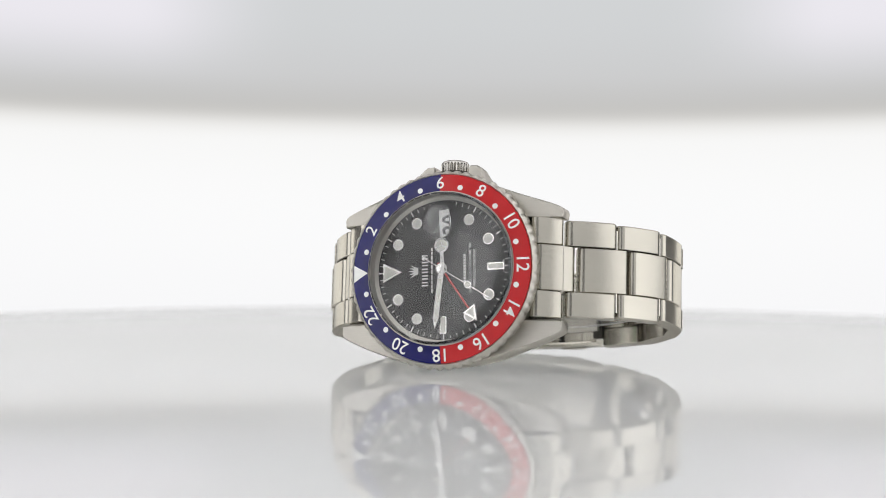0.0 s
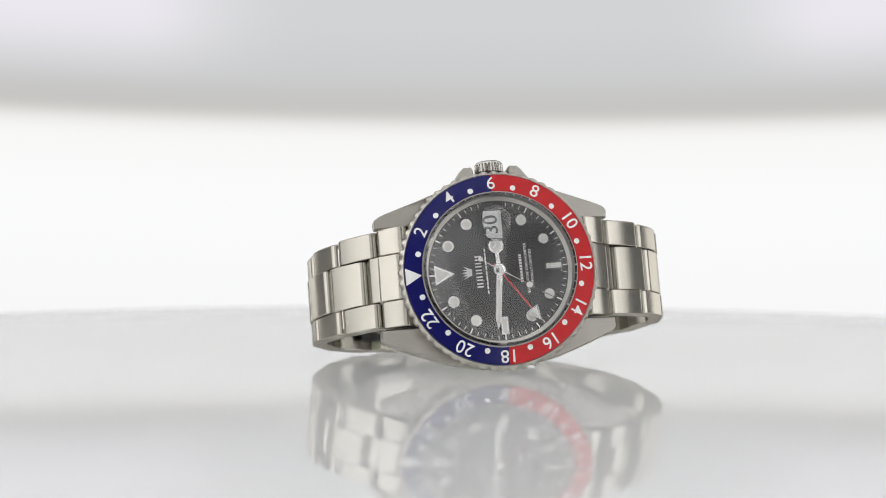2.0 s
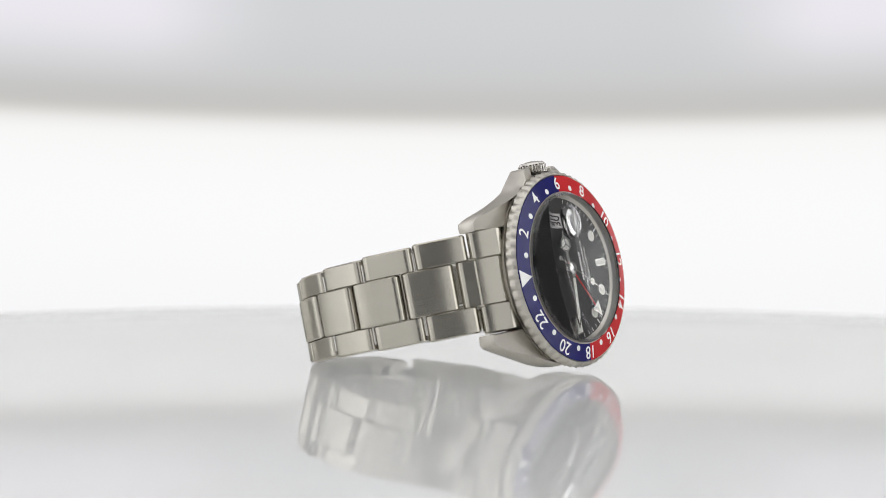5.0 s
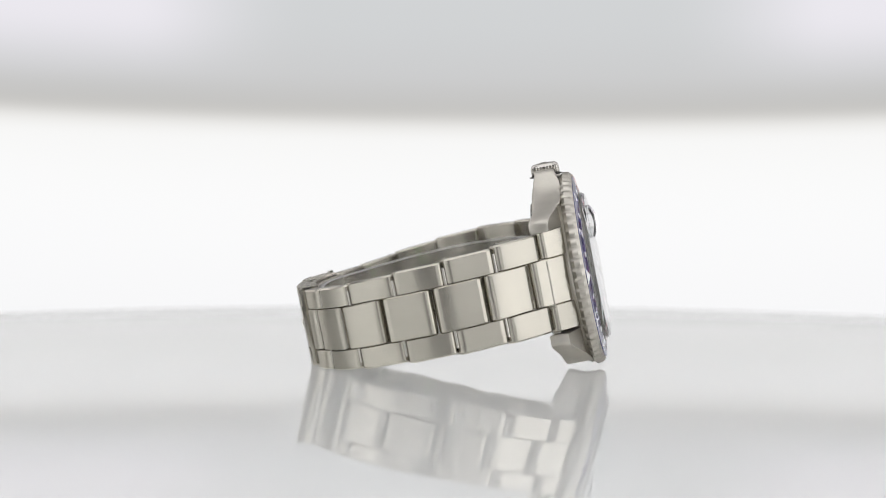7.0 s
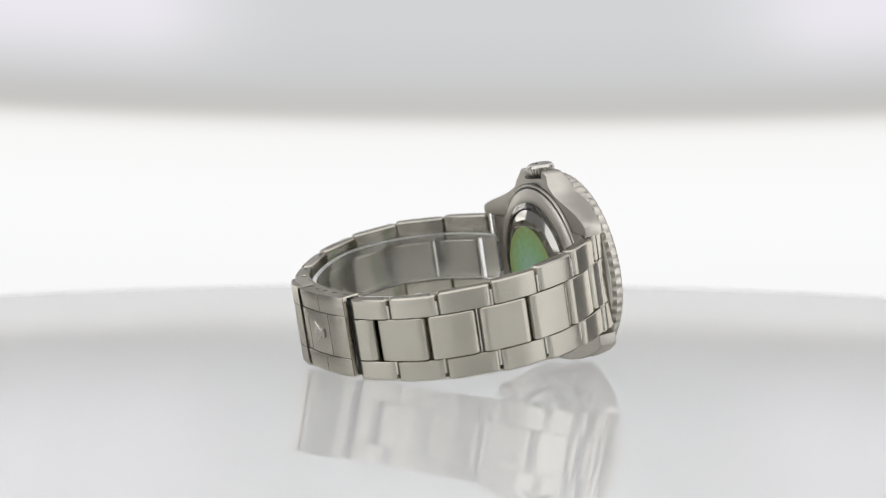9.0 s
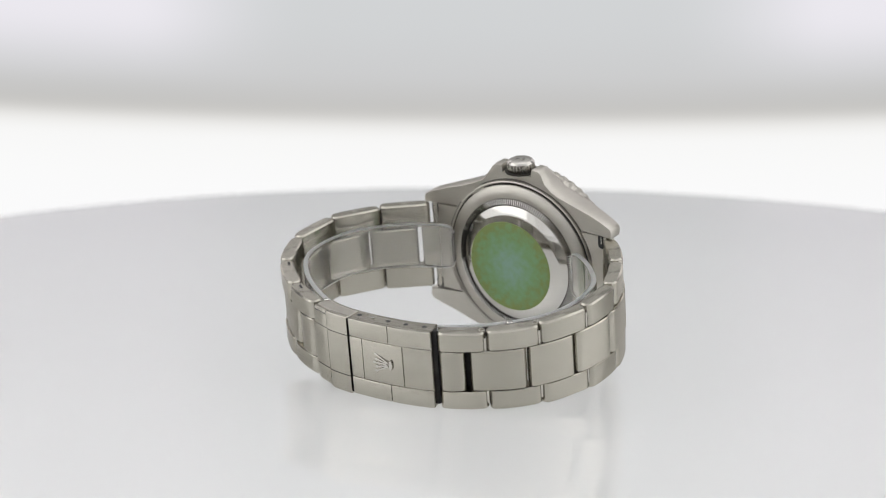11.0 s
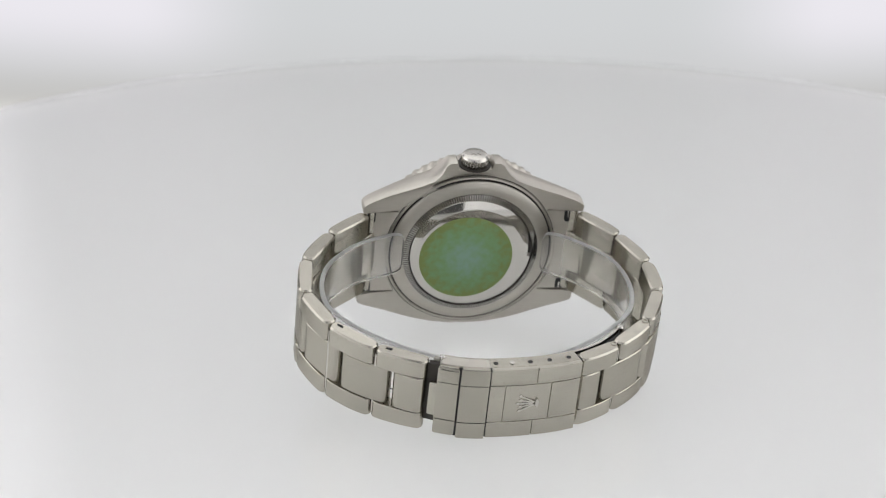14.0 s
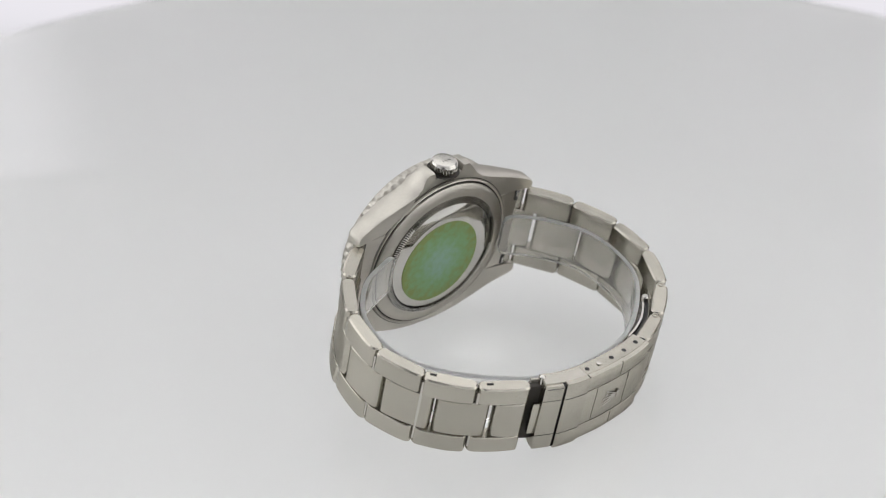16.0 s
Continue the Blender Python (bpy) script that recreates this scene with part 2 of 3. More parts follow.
# ---- the setting: tent, base and turntable ----
def box_bm(x0, x1, y0, y1, z0, z1):
    loop = [(x0, y0), (x1, y0), (x1, y1), (x0, y1)]
    return loft([[(x, y, z0) for x, y in loop], [(x, y, z1) for x, y in loop]])


def wall(name, dims, material, label):
    return tagged(part(name, box_bm(*dims), material), label, kind="structure")


for side, word in ((-1, "left"), (1, "right")):
    x0, x1 = (-620, -610) if side < 0 else (610, 620)
    wall("wall_" + word, (x0, x1, -570, 140, -600, 760), TENT, "white cloth side wall of the photo tent")
    # unseen charcoal panels, added so the steel links reflect dark bands
    wall("wall_" + word + "_rear", (x0, x1, 140, 620, -600, 760), DUSK_CLOTH, "dark open gap between side wall and backdrop")
wall("ceiling", (-620, 620, -570, 620, 760, 770), TENT, "white cloth roof of the photo tent")
wall("wall_front", (-620, 620, -580, -570, -600, 770), DARK_CLOTH, "grey cloth behind the camera")
# unseen black panel, added so the dial reflects dark
wall("wall_front_opening", (-140, 140, -569, -566, -595, 310), BLACK_CLOTH, "unseen black panel behind the camera, added to darken reflections")
wall("floor", (-620, 620, -580, 620, -610, -600), TENT, "white floor of the photo tent")


def backdrop():
    prof = []
    for k in range(25):
        x = -605 + 1210 * k / 24
        prof.append((x, 560 - 0.00008 * x * x))
    bm = bmesh.new()
    lo = [bm.verts.new((x, y, -595)) for x, y in prof]
    hi = [bm.verts.new((x, y, 755)) for x, y in prof]
    for i in range(24):
        bm.faces.new((lo[i], lo[i + 1], hi[i + 1], hi[i]))
    tagged(part("backdrop", bm, BACKDROP), "self-glowing white studio backdrop with a grey upper band", kind="structure")


backdrop()


def turntable():
    top = new("turntable")
    tagged(top, "glossy white acrylic photo turntable that tilts", "turntable")
    prof = [(0, 0), (120, 0), (206, 0), (208.5, -0.1), (211, -0.42), (213.2, -0.95), (215, -1.7), (216.4, -2.7), (217.3, -3.9), (217.6, -5.2), (217, -6.6), (215, -7.8), (211, -8), (120, -8), (0, -8)]
    part("plate", lathe(prof, 160, closed=False), ACRYLIC, top)
    post = part("post", lathe([(0, -8.2), (5, -8.2), (5, -60), (9, -62), (9, -66), (0, -66)], 40, closed=False), GLASS, top, "clear acrylic post under the plate")
    post.visible_shadow = False
    return top


TABLE = turntable()

# ---- the wristwatch; u runs from 12 to 6, v from 9 to 3, n out of the dial ----
WATCH = new("wristwatch")
tagged(WATCH, "steel diver-style wristwatch with blue and red bezel, lying on its side", "wristwatch")


def clock_dir(turn):
    """Unit (u, v) at a share of a turn clockwise from 12."""
    a = 2 * math.pi * turn
    return -math.cos(a), math.sin(a)


# case with lugs and crown guards
def case_outline():
    half = [(0, 19.9), (3.45, 19.9), (3.55, 20.9), (3.9, 21.4), (5.4, 21.3), (6.2, 20.6), (7.3, 18.9), (8.9, 17.35), (11.2, 16.35), (15, 15.0), (18, 14.1), (21, 13.2), (22.6, 12.6), (23.4, 12.1),
            (23.65, 11.4), (23.5, 10.15), (21, 10.1), (18.5, 10.1), (16.1, 10.1), (17.2, 7.8), (18.2, 4.6), (18.6, 1.5)]
    low = [(18.6, -1.5), (18.2, -4.6), (17.2, -7.8), (16.1, -10.1), (18.5, -10.1), (21, -10.1), (23.5, -10.15), (23.6, -11.4), (23.5, -12.2), (22.8, -12.85), (21, -13.7), (18, -15.0), (15, -16.1),
           (11.5, -17.3), (9.2, -17.9), (6.2, -18.5), (3.15, -18.85), (0, -18.9)]
    right = half + low
    loop = right + [(-u, v) for u, v in reversed(right[1:-1])]
    return [(u + 0.35 * min(1.0, max(0.0, (v - 17) / 3)), v) for u, v in loop]


def case_body():
    loop = case_outline()
    ins, ins2 = inset(loop, 0.45), inset(loop, 0.3)

    def hi(u, v):
        return -2.75 - 0.30 * max(0, abs(u) - 14) - (0.9 if v > 19.2 else 0)

    def lo(u, v):
        return -8.1 - 0.2 * max(0, abs(u) - 17.5) + (0.6 if v > 19.2 else 0)

    bm = loft([[(x, y, hi(x, y)) for x, y in ins], [(x, y, hi(x, y) - 0.45) for x, y in loop],
               [(x, y, lo(x, y) + 0.35) for x, y in loop], [(x, y, lo(x, y)) for x, y in ins2]])
    return part("case", bm, SATIN, WATCH, "satin-finished steel case with lugs and crown guards")


CASE = case_body()

# crown
def crown():
    def mod(i, a):
        return -0.4 * (0.5 + 0.5 * math.cos(26 * a)) ** 1.5 if i in (1, 2, 3, 4) else 0
    prof = [(0, 19.9), (2.7, 19.9), (2.9, 20.2), (2.92, 21.3), (2.9, 21.8), (2.84, 21.95), (2.5, 22.4), (2.2, 22.55), (1.2, 22.66), (0, 22.7)]
    ob = part("crown", lathe(prof, 144, "v", (0.35, -5.6), closed=False, mod=mod), CROWN_STEEL, WATCH, "fluted polished steel winding crown")
    # dark disc paints the shade in the gap round the crown
    part("crown_seat", lathe([(0, 19.92), (3.44, 19.92), (3.44, 20.15), (0, 20.15)], 48, "v", (0.35, -5.6), closed=False), DARK_GAP, ob, "dark disc painting the shade in the gap under the crown")
    mark = [(-0.75, -0.5), (0.75, -0.5), (1.0, 0.75), (0.4, 0.2), (0, 0.95), (-0.4, 0.2), (-1.0, 0.75)]
    part("emblem", slab(mark, 0, 0.12, 0.04, frame_at((0.35, 22.66, -5.6), (1, 0, 0), (0, 0, -1))), POLISHED, ob)


crown()

# bezel with its two-tone insert
def bezel():
    def mod(i, a):
        tooth = abs(((a * 60 / (2 * math.pi)) % 1.0) * 2 - 1)
        return {5: -0.06, 6: -0.36, 7: -0.46}.get(i, 0) * tooth ** 1.4
    prof = [(15.3, -2.9), (15.3, 0.40), (15.5, 0.42), (15.56, 0.1), (18.7, -0.55), (19.15, -0.30), (19.85, -0.95), (20.05, -2.1), (19.3, -2.9)]
    bz = part("bezel", lathe(prof, 480, mod=mod), SATIN, WATCH, "satin steel bezel with a serrated edge")
    ring = [(15.52, 0.36), (18.88, -0.20), (18.88, -0.5), (15.52, 0.1)]
    part("insert", lathe(ring, 90, a0=math.pi / 2, a1=math.pi * 1.5), BLUE, bz, "blue aluminium half of the bezel insert")
    part("insert", lathe(ring, 90, a0=-math.pi / 2, a1=math.pi / 2), RED, bz, "red aluminium half of the bezel insert")

    def level(r):
        return 0.36 - (r - 15.52) * 0.56 / 3.36
    for h in range(24):
        du, dv = clock_dir(h / 24)
        a = 2 * math.pi * h / 24
        tang = Vector((math.sin(a), math.cos(a), 0))
        out = Vector((du, dv, -0.1667)).normalized()
        c = Vector((du * 17.15, dv * 17.15, level(17.15) + 0.012))
        if h == 0:
            tri = [(-1.75, 1.62), (0, -1.6), (1.75, 1.62)]
            part("triangle", slab(tri, -0.02, 0.03, 0.01, frame_at(c, tang, out)), PRINT, bz, "white triangle")
        elif h % 2:
            c = Vector((du * 16.45, dv * 16.45, level(16.45) + 0.012))
            part("dot", slab(disc_loop(0.56, 20), -0.02, 0.03, 0.01, frame_at(c, tang, out)), PRINT, bz)
        else:
            part("numeral", text_bm(str(h), 3.6, frame_at(c, tang, out), 0.02, 0.02), PRINT, bz)
    return bz


BEZEL = bezel()
part("bezel_seat", lathe([(15.2, -2.95), (19.55, -2.95), (19.5, -3.3), (18.7, -4.4), (15.2, -4.4)], 128), SATIN, WATCH, "narrow steel ring under the bezel")


# crystal with a date magnifier
def crystal():
    prof = [(0, -0.6), (14.9, -0.6), (15.25, -0.4), (15.25, 0.9), (14.75, 1.45), (0, 1.45)]
    ob = part("crystal", lathe(prof, 128, closed=False), GLASS, WATCH, "clear flat sapphire crystal")
    ob.visible_shadow = False
    # magnifier: rounded pillow, domed on top
    loops = []
    n = 48

    def outline(s):
        pts = []
        for k in range(n):
            a = 2 * math.pi * k / n
            c, d = math.cos(a), math.sin(a)
            pts.append((2.75 * s * math.copysign(abs(c) ** 0.62, c), 3.35 * s * math.copysign(abs(d) ** 0.62, d)))
        return pts
    radius = 4.9

    def dome(x, y):
        return 1.5 + 0.35 + (math.sqrt(radius ** 2 - min(x * x + y * y, 18.0)) - math.sqrt(radius ** 2 - 12.0)) * 0.9
    loops.append([(x, y + 9.1, 1.47) for x, y in outline(1.0)])
    for s in (1.0, 0.96, 0.88, 0.76, 0.62, 0.46, 0.3, 0.15, 0.05):
        loops.append([(x, y + 9.1, max(1.6, dome(x, y))) for x, y in outline(s)])
    lens = part("magnifier", loft(loops), GLASS, ob, "domed rounded date magnifier")
    lens.visible_shadow = False


crystal()


def dial():
    d = part("dial", lathe([(0, -2.9), (14.0, -2.9), (14.0, -2.3), (0, -2.3)], 96, closed=False), DIAL, WATCH, "black gloss dial")
    part("rehaut", lathe([(13.7, -2.27), (14.5, -2.0), (15.1, -1.0), (15.25, -1.0), (15.25, -2.95), (14.02, -2.95), (13.7, -2.6)], 128), SATIN, d, "polished steel flange round the dial")
    z = -2.3
    for k in range(60):
        du, dv = clock_dir(k / 60)
        if k in (14, 15, 16):
            continue
        w, ln = (0.13, 1.1) if k % 5 == 0 else (0.06, 0.72)
        m4 = frame_at((du * 13.05, dv * 13.05, z), (-dv, du, 0), (-du, -dv, 0))
        part("minute_mark", slab([(-w, -ln / 2), (w, -ln / 2), (w, ln / 2), (-w, ln / 2)], 0, 0.03, 0.01, m4), PRINT, d)
    for k in range(12):
        du, dv = clock_dir(k / 12)
        if k == 3:
            continue
        m4 = frame_at((du * 10.9, dv * 10.9, z), (math.sin(2 * math.pi * k / 12), math.cos(2 * math.pi * k / 12), 0), (du, dv, 0))
        if k == 0:
            shape, inner = [(-2.0, 1.75), (0, -2.3), (2.0, 1.75)], [(-1.5, 1.45), (0, -1.55), (1.5, 1.45)]
        elif k in (6, 9):
            shape, inner = [(-0.75, -1.75), (0.75, -1.75), (0.75, 1.75), (-0.75, 1.75)], [(-0.5, -1.5), (0.5, -1.5), (0.5, 1.5), (-0.5, 1.5)]
        else:
            shape, inner = disc_loop(1.17), disc_loop(0.97)
        part("hour_marker", slab(shape, 0, 0.3, 0.06, m4), HAND, d, "polished metal surround")
        part("lume_fill", slab(inner, 0.1, 0.36, 0.05, m4), LUME, d, "cream luminous fill")
    # date plate under the magnifier
    part("date_window", slab([(-1.1, -1.4), (1.1, -1.4), (1.1, 1.4), (-1.1, 1.4)], 0, 0.05, 0.02, frame_at((0, 9.2, z), (1, 0, 0), (0, 1, 0))), DATE_WHITE, d, "white date window")
    part("date_numeral", text_bm("30", 2.1, frame_at((0, 9.2, z + 0.075), (0, 1, 0), (-1, 0, 0)), 0.01, 0.02), INK_AND_SHADE, d, "black date numeral")
    # printed emblem and lines
    mark = [(-0.62, -0.95), (0.62, -0.95), (0.8, -0.35), (1.3, 0.75), (0.62, -0.1), (0.62, 1.0), (0.22, -0.05), (0, 1.15), (-0.22, -0.05), (-0.62, 1.0), (-0.62, -0.1), (-1.3, 0.75), (-0.8, -0.35)]
    part("emblem", slab(mark, 0, 0.1, 0.03, frame_at((-6.2, 0, z), (0, 1, 0), (-1, 0, 0))), PRINT, d, "small white emblem")

    def bars(u, widths, height, gap=0.35):
        total = sum(widths) + gap * (len(widths) - 1)
        y = -total / 2
        for w in widths:
            loop = [(u - height / 2, y), (u + height / 2, y), (u + height / 2, y + w), (u - height / 2, y + w)]
            part("print_bar", slab(loop, z, z + 0.03, 0.01), PRINT, d)
            y += w + gap
    # brand line: ten upright strokes in five pairs
    for k in range(5):
        for dx in (-0.3, 0.3):
            y = (k - 2) * 1.32 + dx
            part("print_bar", slab([(-4.5, y - 0.13), (-3.25, y - 0.13), (-3.25, y + 0.13), (-4.5, y + 0.13)], z, z + 0.03, 0.01), PRINT, d)
    bars(-2.4, (0.7, 0.7, 0.6, 0.95, 0.8, 0.8, 0.7, 0.8, 0.55, 0.6), 0.3, 0.18)
    bars(4.4, (0.42, 0.42, 0.42, 0.5, 0.42, 0.42, 0.42, 0.42, 0.3, 0.3), 0.55, 0.16)
    for u, words, size in ((5.55, "SUPERLATIVE CHRONOMETER", 0.72), (6.45, "OFFICIALLY CERTIFIED", 0.72)):
        part("print_line", text_bm(words, size, frame_at((u, 0, z + 0.02), (0, 1, 0), (-1, 0, 0)), 0.01, 0.008), PRINT, d)
    part("print_line", text_bm("SWISS MADE", 0.42, frame_at((12.35, 0, z + 0.02), (0, 1, 0), (-1, 0, 0)), 0.01, 0.004), PRINT, d)

    def hand(name, tip, outline_pts, lo, hi, material, label=""):
        t = Vector((tip[0], tip[1], 0)).normalized()
        m4 = frame_at((0, 0, z), (t.y, -t.x, 0), t)
        return part(name, slab(outline_pts, lo, hi, 0.05, m4), material, WATCH, label), m4
    # hour hand with its ringed circle
    hh, m4 = hand("hour_hand", (-0.03, 1), [(-0.45, -0.5), (0.45, -0.5), (0.4, 3.5), (-0.4, 3.5)], 0.5, 0.62, HAND, "steel hour hand with a ringed circle")
    part("ring", lathe([(1.5, 0.5), (1.5, 0.68), (1.15, 0.68), (1.15, 0.5)], 40, centre=(0, 0)), HAND, hh).matrix_basis = Matrix.Scale(1, 4)
    ring = hh.children[0]
    ring.matrix_local = Matrix.Translation(Vector((-0.14, 4.75, z)) * MM)
    lume = part("lume_fill", lathe([(0, 0.52), (1.17, 0.52), (1.17, 0.62), (0, 0.62)], 32, closed=False), LUME, hh, "cream luminous fill")
    lume.matrix_local = Matrix.Translation(Vector((-0.14, 4.75, z)) * MM)
    for k in range(3):
        a = radians(90 + 120 * k)
        spoke = slab([(-0.11, 0), (0.11, 0), (0.11, 1.25), (-0.11, 1.25)], 0.6, 0.68, 0.02, frame_at((-0.14, 4.75, z), (math.sin(a), -math.cos(a), 0), (math.cos(a), math.sin(a), 0)))
        part("spoke", spoke, HAND, hh)
    part("tip", slab([(-0.4, 6.1), (0.4, 6.1), (0, 7.6)], 0.5, 0.62, 0.04, m4), HAND, hh)
    gm, m4 = hand("gmt_hand", (7.3, -10.6), [(-0.17, -1.5), (0.17, -1.5), (0.17, 9.9), (-0.17, 9.9)], 0.72, 0.82, HAND_RED, "thin red second-zone hand")
    part("arrow", slab([(-1.5, 9.8), (1.5, 9.8), (0, 12.9)], 0.72, 0.86, 0.05, m4), HAND, gm, "polished arrow tip")
    part("lume_fill", slab([(-0.95, 10.1), (0.95, 10.1), (0, 12.1)], 0.8, 0.9, 0.03, m4), LUME, gm, "cream luminous fill")
    mh, m4 = hand("minute_hand", (-1.45, -11.6), [(-0.5, -1.0), (0.5, -1.0), (0.62, 2), (0.62, 9.9), (0, 11.9), (-0.62, 9.9), (-0.62, 2)], 0.95, 1.07, HAND, "steel baton minute hand")
    part("lume_fill", slab([(-0.36, 2.0), (0.36, 2.0), (0.36, 9.8), (0, 10.9), (-0.36, 9.8)], 1.0, 1.12, 0.03, m4), LUME, mh, "cream luminous fill")
    sh, m4 = hand("seconds_hand", (10.0, -6.3), [(-0.11, -4.4), (0.11, -4.4), (0.09, 11.9), (-0.09, 11.9)], 1.2, 1.27, HAND, "thin steel seconds hand with a round lume spot")
    for y, r, mat in ((6.6, 0.78, HAND), (-4.3, 0.5, HAND)):
        part("spot", slab(disc_loop(r, 24, 0, y), 1.18, 1.3, 0.04, m4), mat, sh)
    part("lume_fill", slab(disc_loop(0.6, 24, 0, 6.6), 1.25, 1.33, 0.03, m4), LUME, sh)
    part("centre_cap", lathe([(0, -2.3), (1.2, -2.3), (1.2, -1.2), (0.9, -0.98), (0, -0.95)], 40, closed=False), HAND, WATCH, "polished centre cap")


dial()


# case back with fluted ring and sticker
def case_back():
    prof = [(0, -10.55), (11.0, -10.52), (11.5, -10.38), (13.0, -9.75), (13.25, -9.3)]
    cb = part("case_back", lathe([(13.4, -9.2), (14.5, -9.35), (14.7, -9.4), (17.0, -8.9), (17.25, -8.7), (17.3, -7.9), (0, -7.9)], 128, closed=False), SATIN, WATCH, "brushed steel case back")
    # ring coloured dark for the shade in the seam
    part("groove", lathe([(17.3, -8.45), (17.6, -8.45), (17.6, -7.7), (17.3, -7.7)], 128), DARK_GAP, cb, "dark seam round the case back")
    part("rim", lathe([(17.6, -8.0), (17.65, -8.45), (17.85, -8.62), (18.1, -8.5), (18.2, -8.0)], 128), SATIN, cb, "rounded steel rim round the case back")
    part("outer_seam", lathe([(18.2, -8.22), (18.42, -8.22), (18.42, -7.8), (18.2, -7.8)], 128), SHADED_STEEL, cb, "thin dark outer seam")
    part("dome", lathe(prof + [(13.4, -8.2), (0, -8.2)], 128, closed=False), POLISHED, cb, "polished raised centre")

    bm = bmesh.new()
    count = 176
    for k in range(count):
        a0, a1 = 2 * math.pi * (k + 0.1) / count, 2 * math.pi * (k + 0.56) / count
        quad = []
        for r, h in ((13.35, -9.95), (14.5, -9.7)):
            for a in (a0, a1):
                quad.append((r, a, h))
        top = [bm.verts.new((r * math.cos(a), r * math.sin(a), h)) for r, a, h in quad]
        bot = [bm.verts.new((r * math.cos(a), r * math.sin(a), -9.0)) for r, a, h in quad]
        bm.faces.new((top[0], top[1], top[3], top[2]))
        for i, j in ((0, 1), (1, 3), (3, 2), (2, 0)):
            bm.faces.new((top[i], top[j], bot[j], bot[i]))
    # floor coloured dark for the shade between the flutes
    part("flute_floor", lathe([(13.3, -9.42), (14.52, -9.42), (14.52, -9.2), (13.3, -9.2)], 96), DARK_GAP, cb, "recessed floor between the flutes")
    part("fluted_ring", bm, POLISHED, cb, "fine fluted ring for the opening wrench")
    st = part("sticker", lathe([(0, -0.15), (9.95, -0.1), (10.05, 0), (0, 0.05)], 96, closed=False), STICKER, cb, "faded green and turquoise foil sticker")
    st.location = (1.1 * MM, -0.55 * MM, -10.56 * MM)
    cb.location = (0, 0.35 * MM, 0)


case_back()


# ---- bracelet ----
LEFT_OUTER = [(-23.7, -7.6), (-30.7, -16.1), (-34.9, -26.0), (-35.0, -36.3), (-30.4, -46.2), (-22.4, -53.3), (-13.55, -57.75)]
LEFT_MID = [(-25.6, -10.1), (-32.6, -18.7), (-35.8, -29.0), (-34.2, -39.6), (-28.8, -48.5), (-19.0, -55.1), (-13.55, -57.8)]
RIGHT_OUTER = [(23.6, -7.4), (32.2, -14.9), (38.4, -24.6), (39.7, -35.5), (35.2, -45.3), (26.8, -52.6), (16.9, -57.4)]
RIGHT_MID = [(25.3, -9.6), (34.0, -17.3), (39.2, -27.4), (38.9, -38.2), (32.8, -47.5), (23.5, -54.1), (16.9, -57.5)]


def sag(u, n):
    """How far the loop hangs towards the table, by side and by depth."""
    deep = [8, 17, 26, 40, 50, 60]
    return float(np.interp(-n, deep, [0.3, 0.1, -0.1, -0.45, -1.0, -1.2] if u < 0 else [0.3, 0.6, 0.7, -0.2, -1.1, -1.2]))


def link_profile(length, thick, bulge=0.42, r=1.2):
    """Side view of a link: x along the bracelet, y outwards (0 at the outer face)."""
    def face(x):
        return bulge * (1 - ((2 * x / length) - 1) ** 2) - bulge * 0.5
    pts = [(x, face(x)) for x in [r, r + 0.2] + [r + (length - 2 * r) * k / 6 for k in range(1, 6)] + [length - r - 0.2, length - r]]
    y0 = pts[-1][1]
    for a in (60, 30, 0):
        pts.append((length - r + r * math.cos(radians(a)), y0 - r + r * math.sin(radians(a))))
    for a in (0, -35, -70):
        pts.append((length - r + r * math.cos(radians(a)), -thick + 1.0 + 1.0 * math.sin(radians(a))))
    for a in (-110, -145, -180):
        pts.append((r + r * math.cos(radians(a)), -thick + 1.0 + 1.0 * math.sin(radians(a))))
    for a in (180, 150, 120):
        pts.append((r + r * math.cos(radians(a)), y0 - r + r * math.sin(radians(a))))
    return pts


def link_piece(name, a, b, side, v0, v1, material, gap=0.6, thick=2.9, soft0=0.2, soft1=0.2):
    """A link from joint a to joint b (u, n on the outer face), between v0 and v1."""
    A, B = Vector(a), Vector(b)
    t = (B - A).normalized()
    A, length = A + t * gap / 2, (B - A).length - gap
    out = Vector((-t.y, t.x)) if side > 0 else Vector((t.y, -t.x))
    prof = link_profile(length, thick)

    def ring(v, d):
        cx, cy = length / 2, -thick / 2
        pts = [(cx + (x - cx) * (1 - 2 * d / length), cy + (y - cy) * (1 - 2 * d / thick)) for x, y in prof]
        rows = []
        for x, y in pts:
            q = A + t * x + out * y
            rows.append((q.x, v + sag(A.x, q.y), q.y))
        return rows
    loops = [ring(v0, soft0), ring(v0 + soft0, 0), ring(v1 - soft1, 0), ring(v1, soft1)]
    return part(name, loft(loops), material, WATCH)


def half_width(n):
    return 9.8 - 1.75 * min(1.0, max(0.0, (-n - 8) / 48))


CENTRE = 4.4


def centre_half(n):
    return 4.55 - 0.4 * min(1.0, max(0.0, (-n - 8) / 48))


